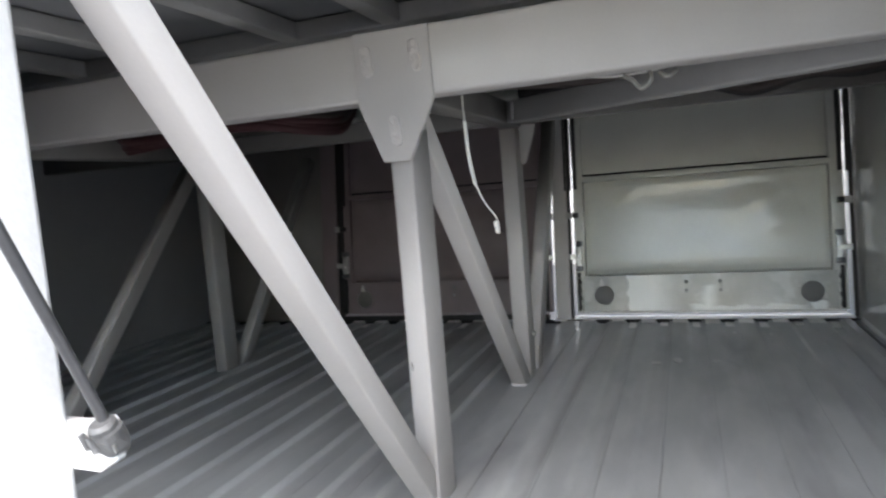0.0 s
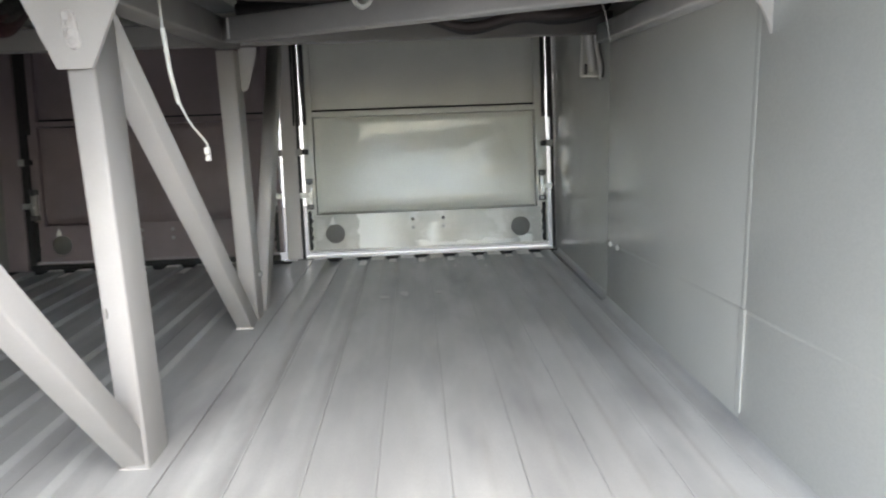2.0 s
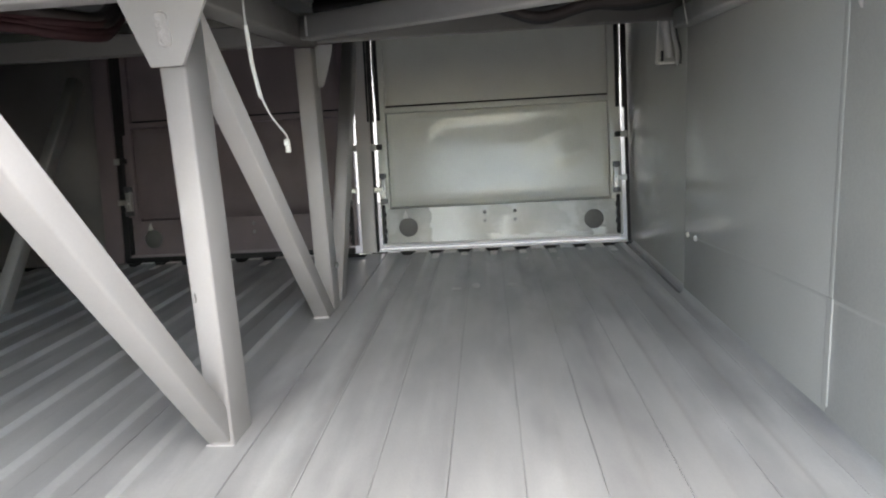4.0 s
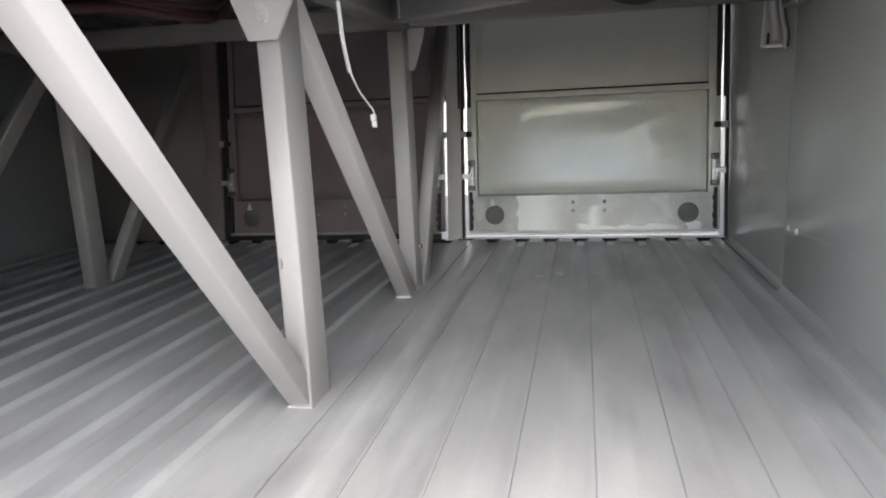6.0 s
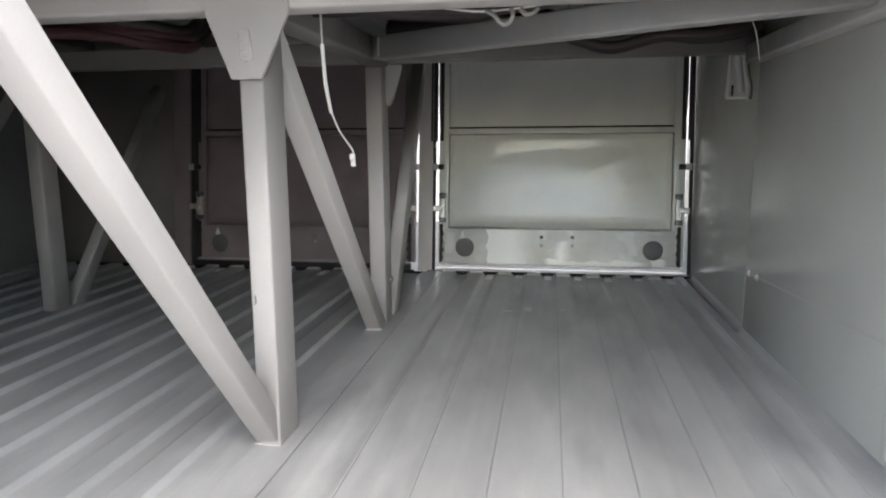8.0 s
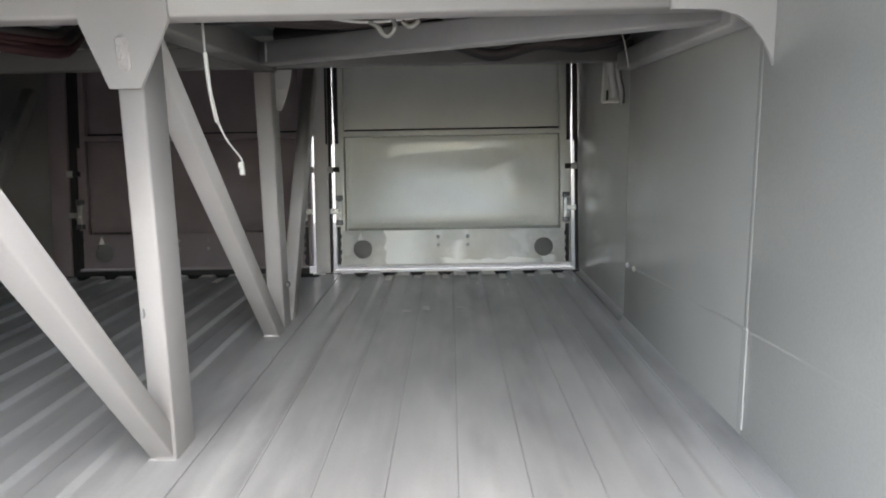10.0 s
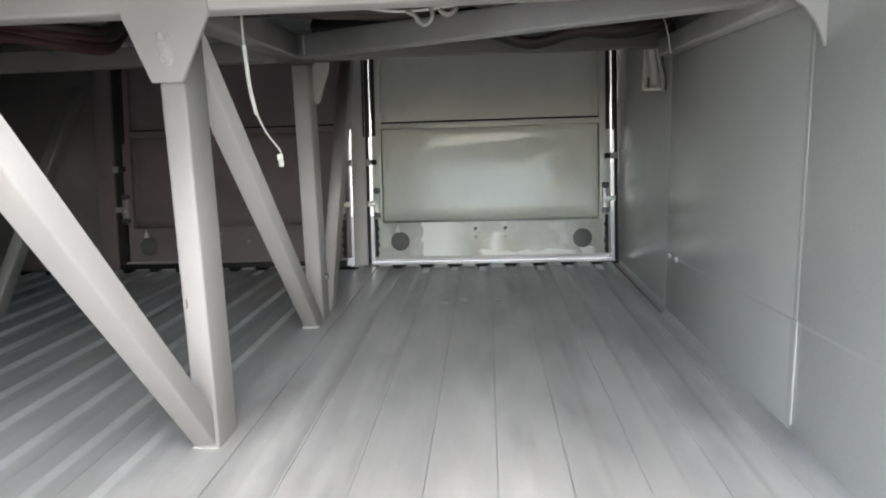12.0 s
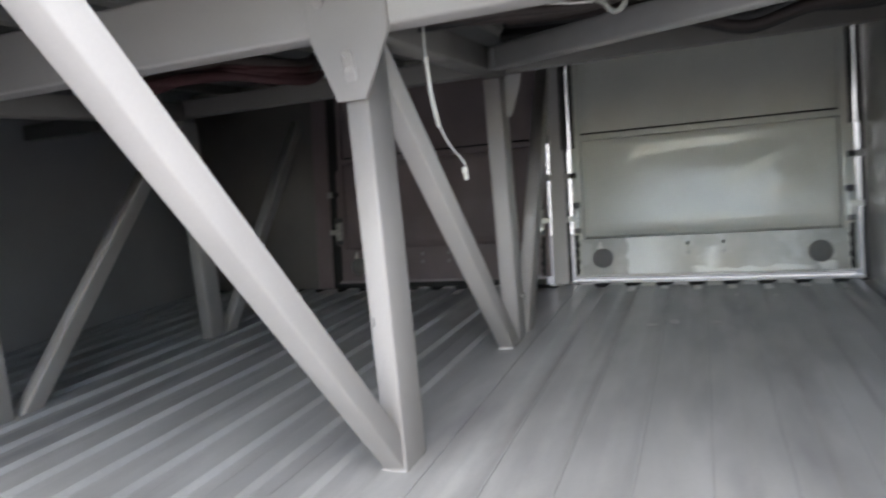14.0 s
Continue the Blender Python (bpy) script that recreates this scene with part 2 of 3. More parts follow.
def bead(p0, p1, r, seed=1, bm=None):
    """A lumpy weld run."""
    rnd = random.Random(seed)
    p0, p1 = Vector(p0), Vector(p1)
    pts = [p0.lerp(p1, k / 6) + Vector((rnd.uniform(-r, r), rnd.uniform(-r, r), rnd.uniform(-r, r))) * 0.25 for k in range(7)]
    return hose(pts, r, seg=7, n=3, ridge=0.18, bm=bm)


# ---- setting ----
G = -0.55
TOP = 1.045
ground = part("ground", plate([(-400, -400), (400, -400), (400, 400), (-400, 400)], -0.2, to=lambda u, v, w: (u, v, G + w)), ASPHALT, smooth=False)
tagged(ground, "worn dark asphalt yard under and around the vehicle", "ground", kind="structure")

# added outside: pale surface that gives the hatch gaps a neutral white
backdrop = part("gap_backdrop", block(-30, 30, 9.0, 9.3, G, G + 4.5, 0.01), BACKDROP)
tagged(backdrop, "plain pale backdrop added to whiten the daylight in the hatch gaps", "wall", kind="structure")

# corrugated floor: interlocking planks, each a raised tread, a slanted flank and a valley
RIB, FLOOR_X, DEEP = 0.1242, -0.0035, 0.0120
floor = empty("floor")
tagged(floor, "grey painted corrugated steel hold floor with scuffs", "floor", kind="structure")


def depth(k, y):
    """Planks from k = -4 on are shallower but for their far ends; the others keep their full depth."""
    if k < -4:
        return DEEP
    f = min(1, max(0, (y - 2.25) / 0.62))
    return 0.0062 + (DEEP - 0.0062) * f * f * (3 - 2 * f)


def floor_plank(k):
    s = FLOOR_X + k * RIB
    # each point: across the plank, and how far down towards the valley (0 to 1)
    if k == -5:  # levelled up to carry the welded frame
        prof = [(-0.0162, 1), (0.010, 1.01), (0.0355, 1), (0.0368, 0.12), (0.0382, 0.02), (0.041, 0.0), (0.080, 0.0), (0.1215, 0.0), (0.1228, 0.07), (0.1234, 0.5)]
    elif k < -5:
        prof = [(0.0001, 0.3), (0.0003, 0.09), (0.0012, 0.03), (0.0022, 0.0), (0.030, -0.02), (0.0585, 0.0), (0.0602, 0.025), (0.0612, 0.1),
                (0.0696, 0.9), (0.0707, 0.975), (0.073, 1), (0.098, 1.02), (0.1080, 1), (0.1098, 0.96), (0.1114, 0.86), (0.1226, 0.15), (0.12365, 0.12), (0.12395, 0.3)]
    else:
        prof = [(0.0001, 0.30), (0.0008, 0.20), (0.0016, 0.06), (0.0028, 0.0), (0.030, -0.03), (0.0535, 0.0), (0.0580, 0.06), (0.0620, 0.2),
                (0.0690, 0.75), (0.0735, 0.95), (0.079, 1), (0.090, 1.02), (0.0985, 1), (0.1040, 0.93), (0.1090, 0.75), (0.1175, 0.25), (0.1215, 0.06), (0.1229, 0.08), (0.1234, 0.2), (0.1239, 0.30)]
    prof = [(x, z) for x, z in prof if s + x < 0.533 and (k != -6 or x < 0.1085)]
    bm = bmesh.new()
    rows = []
    for j in range(25):
        rows.append([])
        for x, z in prof:
            y = 0.455 + ((2.9315 if z < 0.42 else 2.920) - 0.455) * j / 24
            wave = 0.0012 * noise.noise(((s + x) * 2.2, y * 1.6, 0.3)) + 0.0007 * noise.noise((k * 3.7, y * 2.3, 1.9))
            rows[-1].append(bm.verts.new((s + x, y, wave - z * depth(k, y))))
    low = [[bm.verts.new((v.co.x, v.co.y, v.co.z - 0.004)) for v in r] for r in (rows[0], rows[-1])]
    for a, b in zip(rows, rows[1:]):
        for i in range(len(prof) - 1):
            bm.faces.new((a[i], a[i + 1], b[i + 1], b[i]))
    for r, l in zip((rows[0], rows[-1]), low):
        for i in range(len(prof) - 1):
            bm.faces.new((r[i], r[i + 1], l[i + 1], l[i]))
    return part("floor_plank", bm, FLOOR, floor)


for k in range(-20, 5):
    floor_plank(k)


def lit_end(x0, x1, y0, y1, z, seed):
    """A thin pale film painting leaked daylight on a plank's end, ragged on its inner side."""
    r = random.Random(seed)
    n = 7
    edge = [(x1 - (x1 - x0) * i / n, y0 + r.uniform(-0.006, 0.007)) for i in range(n + 1)]
    return part("lit_end", plate([(x0, y1), (x1, y1)] + edge, 0.0022, to=lambda u, v, w: (u, v, z + 0.0004 + w)), TIP, floor)


for k in range(-13, 4):
    x = FLOOR_X + k * RIB
    bright = -3 < k < 4
    lit_end(x + 0.004, x + 0.0585, (2.852 if bright else 2.895) + 0.009 * (k % 3), 2.932, 0.0008, k + 40)
    if k != -5 and (bright or k % 2):
        lit_end(x + 0.078, x + 0.108, (2.822 if k % 2 else 2.85) + 0.009 * (k % 3), 2.9205, -depth(k, 2.89) + 0.0008, k + 61)
spot = random.Random(8)
for cx, cy, hx, hy, z in ((-0.100, 2.30, 0.017, 0.035, 0.0004), (0.105, 2.74, 0.012, 0.02, -depth(0, 2.74)), (0.228, 2.72, 0.013, 0.03, -depth(1, 2.72)), (-0.168, 2.29, 0.020, 0.022, -depth(-2, 2.29)), (0.02, 2.30, 0.016, 0.018, 0.0004)):
    ring = [(cx + hx * spot.uniform(0.7, 1.1) * math.cos(a * 0.571), cy + hy * spot.uniform(0.7, 1.1) * math.sin(a * 0.571)) for a in range(11)]
    part("worn_spot", plate(ring, 0.0025, to=lambda u, v, w: (u, v, z - 0.001 + w)), RUBBED, floor, "small bright rubbed spot")
part("edge_strip", block(0.5335, 0.5444, 2.112, 2.905, -0.016, -0.0006, 0.001), FLOOR, floor)
# black sheet: the shade of the gap past the planks is in its colour
part("floor_tray", block(-2.62, 0.62, 0.42, 2.955, -0.12, -0.02), RUBBER, floor, "black under-floor sheet that keeps the end gap dark")

ceiling = part("ceiling", block(-2.62, 0.62, 0.36, 3.3, TOP, TOP + 0.06), CEILING, smooth=False)
tagged(ceiling, "grey board ceiling over the luggage hold", "ceiling", kind="structure")

# right wall: three painted sheets and a lower sheet lapped over them
wall_east = empty("wall_east")
tagged(wall_east, "glossy grey painted sheet steel side wall", "wall", kind="structure")
part("wall_panel", block(0.534, 0.575, 0.36, 1.237, -0.02, TOP, 0.002), WALL, wall_east)
part("wall_panel", block(0.537, 0.575, 1.241, 2.105, -0.02, TOP, 0.002), WALL, wall_east)
part("joint_strip", hose([(0.5385, 2.106, -0.01), (0.5385, 2.106, 0.4), (0.5385, 2.106, 0.79)], 0.0022, seg=8, n=4), WALL, wall_east, "rounded sheet edge")
part("wall_panel", block(0.557, 0.60, 2.109, 3.16, -0.02, TOP, 0.002), WALL, wall_east)
part("joint_strip", block(0.5334, 0.538, 1.233, 1.246, 0.23, 0.79, 0.0005), WALL, wall_east, "raised strip over the panel joint")
part("lap_strip", block(0.5318, 0.538, 1.230, 1.249, 0.035, 0.233, 0.0022), WALL, wall_east, "wider raised strip at the foot of the joint")
bm = hose([(0.5567, 2.10, 0.187), (0.5567, 1.7, 0.208), (0.5567, 1.25, 0.228)], 0.020, seg=64, n=12)
hose([(0.5537, 1.23, 0.229), (0.5537, 0.8, 0.245), (0.5537, 0.38, 0.252)], 0.020, seg=64, n=12, bm=bm)
part("crease", bm, WALL, wall_east)


def foot_cove(x, y0, y1, r):
    """A hollow fillet that carries the wall sheet round onto the floor."""
    arc = [(x - r + r * math.sin(a), r - r * math.cos(a)) for a in (i * math.pi / 20 for i in range(11))]
    outline = [(x - r, -0.014)] + arc + [(x + 0.002, r), (x + 0.002, -0.014)]
    return part("foot_cove", plate(outline, y1 - y0, to=lambda u, v, w: (u, y0 + w, v)), FLOOR, wall_east)


foot_cove(0.5335, 0.455, 1.239, 0.020)
foot_cove(0.5365, 1.239, 2.105, 0.020)
foot_cove(0.5565, 2.111, 2.905, 0.012)
# two pale bumps: wall highlights put into their colour
for y, z in ((2.065, 0.191), (1.992, 0.194)):
    part("highlight_bump", disc((0.5365, y, z), (-1, 0, 0), 0.0085, 0.006, 14, bevel=0.003), SEALANT, wall_east, "small pale bump painted as a highlight")

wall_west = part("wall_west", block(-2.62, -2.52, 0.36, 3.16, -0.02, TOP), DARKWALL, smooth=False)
tagged(wall_west, "wall at the dark end of the hold, shade in its grey", "wall", kind="structure")

# near side of the vehicle
wall_south = empty("wall_south")
tagged(wall_south, "white painted body side with an open hatch bay", "wall", kind="structure")
part("pillar", block(-0.70, -0.557, 0.335, 0.452, G + 0.3, TOP, 0.006), WHITE, wall_south, "white door pillar")
# unseen panels, added; their edges set how much daylight enters the left bay
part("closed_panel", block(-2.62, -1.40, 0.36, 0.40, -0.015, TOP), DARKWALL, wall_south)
part("unseen_light_block", block(-1.399, -0.701, 0.36, 0.40, 0.60, TOP, 0.003), DARKWALL, wall_south)
part("sill", block(-2.62, -0.701, 0.36, 0.453, G + 0.3, -0.016, 0.006), WHITE, wall_south)
part("sill", block(-0.555, 0.62, 0.36, 0.453, G + 0.3, -0.016, 0.006), WHITE, wall_south)
part("side_panel", block(0.577, 3.0, 0.335, 0.40, G + 0.3, TOP, 0.004), WHITE, wall_south)
part("upper_side", block(-6.0, 4.0, 0.33, 0.39, TOP + 0.002, 3.0), WHITE, wall_south)
part("upper_roof", block(-6.0, 4.0, 0.33, 3.3, 3.002, 3.06), WHITE, wall_south)

# far side: pillars, upper rail and dark end panel
TILT = 7.1
FARM = pose(0, 2.955, 0, -TILT, 0, 0)
wall_north = empty("wall_north", FARM)
tagged(wall_north, "grey painted body side with closed luggage hatches", "wall", kind="structure")
part("pillar", block(-0.6115, -0.548, -0.012, 0.05, -0.05, 1.05, 0.003), FRAME, wall_north)
# left pillar: bay shade is part of its colour
part("pillar", block(-1.79, -1.711, -0.012, 0.05, -0.05, 1.05, 0.003), BAYSHADE, wall_north)
part("pillar", block(0.5565, 0.60, 0.0, 0.05, -0.05, 1.05, 0.003), HATCH, wall_north)
# end panel's dark grey holds the bay's shade
part("end_panel", block(-2.62, -1.792, 0.0, 0.05, -0.05, 1.05), SHADE_CHIP, wall_north)
part("upper_rail", block(-2.62, 0.62, -0.01, 0.06, 0.945, 1.05), HATCH, wall_north)
part("upper_side", block(-6.0, 4.0, 0.12, 0.18, 1.0, 3.0), WHITE, wall_north)
part("seal_strip", block(-0.5475, -0.535, -0.01, 0.004, 0.0, 0.94, 0.001), RUBBER, wall_north)
part("seal_strip", block(0.542, 0.556, -0.012, 0.004, 0.0, 0.94, 0.001), RUBBER, wall_north)
part("seal_strip", block(-0.558, -0.5485, -0.0165, -0.0125, 0.57, 0.94, 0.001), RUBBER, wall_north)
part("seal_strip", block(0.5340, 0.5418, -0.011, 0.004, 0.57, 0.94, 0.001), RUBBER, wall_north)
part("seal_strip", block(-0.5348, -0.5285, -0.009, 0.004, 0.57, 0.94, 0.001), RUBBER, wall_north)
# black board added to stop daylight under the sill and darken the notches
part("sill_light_block", block(-2.6, 0.60, -0.022, -0.0145, -0.06, -0.001), RUBBER, wall_north)
part("door_sill", block(-0.534, 0.541, -0.014, 0.08, -0.004, 0.009, 0.001), WHITE, wall_north, "white door sill lit by daylight")
part("skirt", block(-2.62, 0.62, -0.004, 0.02, -0.3, -0.018), WHITE, wall_north)


# ---- far hatches ----
BULGES = [(0.02, 0.565, 0.32, 0.050, 2, 0.0043), (0.235, 0.455, 0.14, 0.040, 22, 0.0036), (0.34, 0.37, 0.08, 0.05, 30, 0.0042), (-0.32, 0.555, 0.06, 0.06, -60, 0.003)]


def luggage_hatch(m, label, HATCH, PRESSED, BARE):
    h = empty("luggage_hatch", m)
    tagged(h, label, "hatch", "luggage hatches")
    xz = lambda y0: (lambda u, v, w: (u, y0 + w, v))
    W = 0.5245
    part("outer_skin", block(-W, W, 0.062, 0.068, 0.03, 1.0), HATCH, h)
    bm = block(-0.487, 0.487, 0.044, 0.06, 0.640, 0.99, 0.002)
    grid = []
    for j in range(31):
        v = 0.640 + 0.35 * j / 30
        row = []
        for i in range(41):
            u = -0.487 + 0.974 * i / 40
            edge = min(1, min(u + 0.487, 0.487 - u) / 0.012)
            lift = min(1, (v - 0.640) / 0.055)
            d = 0.0025 * noise.noise((u * 3, v * 3.3, 7.1)) + 0.0012 * noise.noise((u * 8, v * 6, 2.2))
            row.append(bm.verts.new((u, 0.0445 - edge * (0.011 + (0.003 + 0.005 * noise.noise((u * 2.4 + 0.6, 0.3, 5.5))) * lift * lift * (3 - 2 * lift) + d), v)))
        grid.append(row)
    for a, b in zip(grid, grid[1:]):
        for i in range(40):
            bm.faces.new((a[i], a[i + 1], b[i + 1], b[i]))
    part("upper_panel", bm, HATCH, h)
    # black strip put in the groove to stand for its shade
    part("groove_shade", block(-0.486, 0.486, 0.045, 0.0595, 0.628, 0.642), RUBBER, h)
    part("ledge", block(-0.49, 0.49, 0.018, 0.06, 0.606, 0.630, 0.003), HATCH, h)
    bm = bmesh.new()
    nx, nz = 96, 44
    grid = []
    for j in range(nz + 1):
        row = []
        for i in range(nx + 1):
            u, v = -0.478 + 0.956 * i / nx, 0.196 + 0.408 * j / nz
            rim = min(1, min(u + 0.478, 0.478 - u, v - 0.196, 0.604 - v) / 0.02)
            d = 0.0016 * noise.noise((u * 3.1, v * 4.2, 1.7)) + 0.0014 * noise.noise((u * 7 + v * 6, v * 8, 4.1))
            # knocked-out bulges: centre, length, height of the overhanging flank, slant, depth
            for cu, cv, lu, hv, slant, amp in BULGES:
                c, s = math.cos(radians(slant)), math.sin(radians(slant))
                a, b = (u - cu) * c + (v - cv) * s, (v - cv) * c - (u - cu) * s
                a += 0.03 * noise.noise((u * 9, v * 9, cu))
                b += 0.012 * noise.noise((u * 8, v * 8, cv + 3))
                along = max(0.0, 1 - (abs(a) / lu) ** 4)
                f = min(1, max(0, b / hv + 0.5))
                d -= amp * (0.95 + 0.3 * noise.noise((u * 11, v * 14, amp * 900))) * along * f * math.exp(-max(0, b - hv / 2) / 0.09)
            row.append(bm.verts.new((u, 0.034 - 0.006 * rim + d * rim + 0.012 * max(0, 1 - (v - 0.196) / 0.05) ** 1.5, v)))
        grid.append(row)
    for j in range(nz):
        for i in range(nx):
            bm.faces.new((grid[j][i], grid[j][i + 1], grid[j + 1][i + 1], grid[j + 1][i]))
    part("pressed_panel", bm, PRESSED, h, "glossy dented grey panel")
    for s, e in ((-1, 0.5245), (1, 0.531)):
        a, b = sorted((s * 0.482, s * e))
        part("side_rail", block(a, b, 0.018, 0.06, 0.03, 0.99, 0.003), HATCH, h)
        a, b = sorted((s * (e - 0.020), s * (e - 0.004)))
        part("rubber_strip", block(a, b, 0.004, 0.018, 0.575, 0.985, 0.003), RUBBER, h, "black rubber strip")
    part("gap_rail", block(-0.48, 0.48, 0.05, 0.06, 0.184, 0.21), HATCH, h)
    # sheet added behind the holes; its grey carries the shade inside them
    part("cavity_shade", block(-0.481, 0.481, 0.045, 0.049, 0.034, 0.182), TUBE, h)
    part("cavity_top", block(-0.49, 0.49, 0.0305, 0.049, 0.1825, 0.1855), HATCH, h)
    plate([(-0.494, 0.034), (0.494, 0.034), (0.494, 0.186), (-0.494, 0.186)], 0.003,
          [(-0.404, 0.103, 0.042), (0.404, 0.103, 0.042), (-0.066, 0.154, 0.008), (0.066, 0.154, 0.008), (-0.066, 0.117, 0.008), (0.066, 0.117, 0.008)], xz(0.004), bm := bmesh.new())
    block(-0.494, 0.494, 0.007, 0.03, 0.183, 0.1858, 0, bm)
    low = part("kick_panel", bm, BARE, h, "scuffed grey kick panel with two round holes", smooth=False)
    part("drip", plate([(-0.426, 0.142), (-0.402, 0.143), (-0.406, 0.160), (-0.413, 0.178), (-0.420, 0.164)], 0.0015, to=lambda u, v, w: (u, 0.0028 + w, v)), CREAM, low, "white paint drip")
    part("cavity_floor", block(-0.49, 0.49, 0.008, 0.061, 0.030, 0.0335), HATCH, h)
    part("bottom_lip", block(-0.518, 0.518, 0.006, 0.014, 0.0225, 0.0285, 0.001), HATCH, h)
    for s in (-1, 1):
        latch = part("latch", block(*sorted((s * 0.492, s * 0.516)), -0.008, 0.016, 0.215, 0.335, 0.003), STEEL, h, "zinc latch plate")
        for z in (0.212, 0.322):
            part("stop_block", block(*sorted((s * 0.490, s * 0.519)), -0.012, 0.017, z, z + 0.022, 0.003), DARKSTEEL, latch)
        part("lower_seal", block(*sorted((s * 0.504, s * 0.517)), 0.002, 0.018, 0.035, 0.205, 0.002), RUBBER, h)
        bm = block(*sorted((s * 0.502, s * 0.546)), -0.016, -0.004, 0.262, 0.286, 0.003)
        disc((s * 0.508, -0.008, 0.256), (0, -1, 0), 0.007, 0.008, 12, bm)
        part("bolt", bm, STEEL, latch)
        clip = part("hinge_clip", block(*sorted((s * 0.502, s * 0.526)), -0.014, 0.012, 0.448, 0.470, 0.003), RUBBER, h, "black rubber hinge stop")
        part("clip_plate", block(*sorted((s * 0.5265, s * 0.553)), -0.013, -0.006, 0.444, 0.472, 0.002), TUBE, clip, "grey hinge plate")
        part("hook", disc((s * 0.504, 0.004, 0.330), (0, -1, 0), 0.013, 0.016, 16, bevel=0.004), DARKSTEEL, latch)
        part("screw", disc((s * 0.503, -0.0075, 0.268), (0, -1, 0), 0.0055, 0.004, 12, bevel=0.0015), TIP, latch, "bright screw head")
        # tapering strip added to fade the gap's daylight towards the top
        a, b = s * 0.522, s * (0.536 if s > 0 else 0.530)
        foot = [(s * 0.5335, 0.70), (s * 0.528, 0.66), (s * 0.524, 0.72)] if s > 0 else [(s * 0.526, 0.66)]
        part("gap_dimmer", plate([(a, 0.985), (b, 0.985), (b, 0.80)] + foot + [(a, 0.80)], 0.004, to=xz(0.022)), TUBE, h, "grey strip added to dim the top of the daylight gap")
        for k in range(4):
            part("seal_tooth", block(*sorted((s * (0.500 - 0.002 * (k % 2)), s * 0.506)), -0.001, 0.010, 0.045 + 0.036 * k, 0.064 + 0.036 * k, 0.002), RUBBER, h)
    return h


luggage_hatch(FARM, "closed grey luggage hatch seen from inside, daylight round its edge", HATCH, PRESSED, BARE)
# second hatch in darkened colours that carry the bay's shade
luggage_hatch(pose(-1.165, 2.955, 0, -TILT, 0, 0), "closed hatch beyond the welded frame, the bay's shade in its maroon grey", BAYSHADE, BAYSHADE, BAYSHADE)
part("seal_strip", block(-1.7105, -1.684, 0.0, 0.03, 0.0, 0.95, 0.002), RUBBER, wall_north)
part("seal_strip", block(-1.70, -0.6485, -0.002, 0.03, -0.015, 0.0215, 0.002), RUBBER, wall_north)
part("seal_strip", block(-0.6475, -0.6122, 0.0, 0.03, 0.61, 0.95, 0.002), RUBBER, wall_north)


# ---- welded frame ----
AX = -0.561


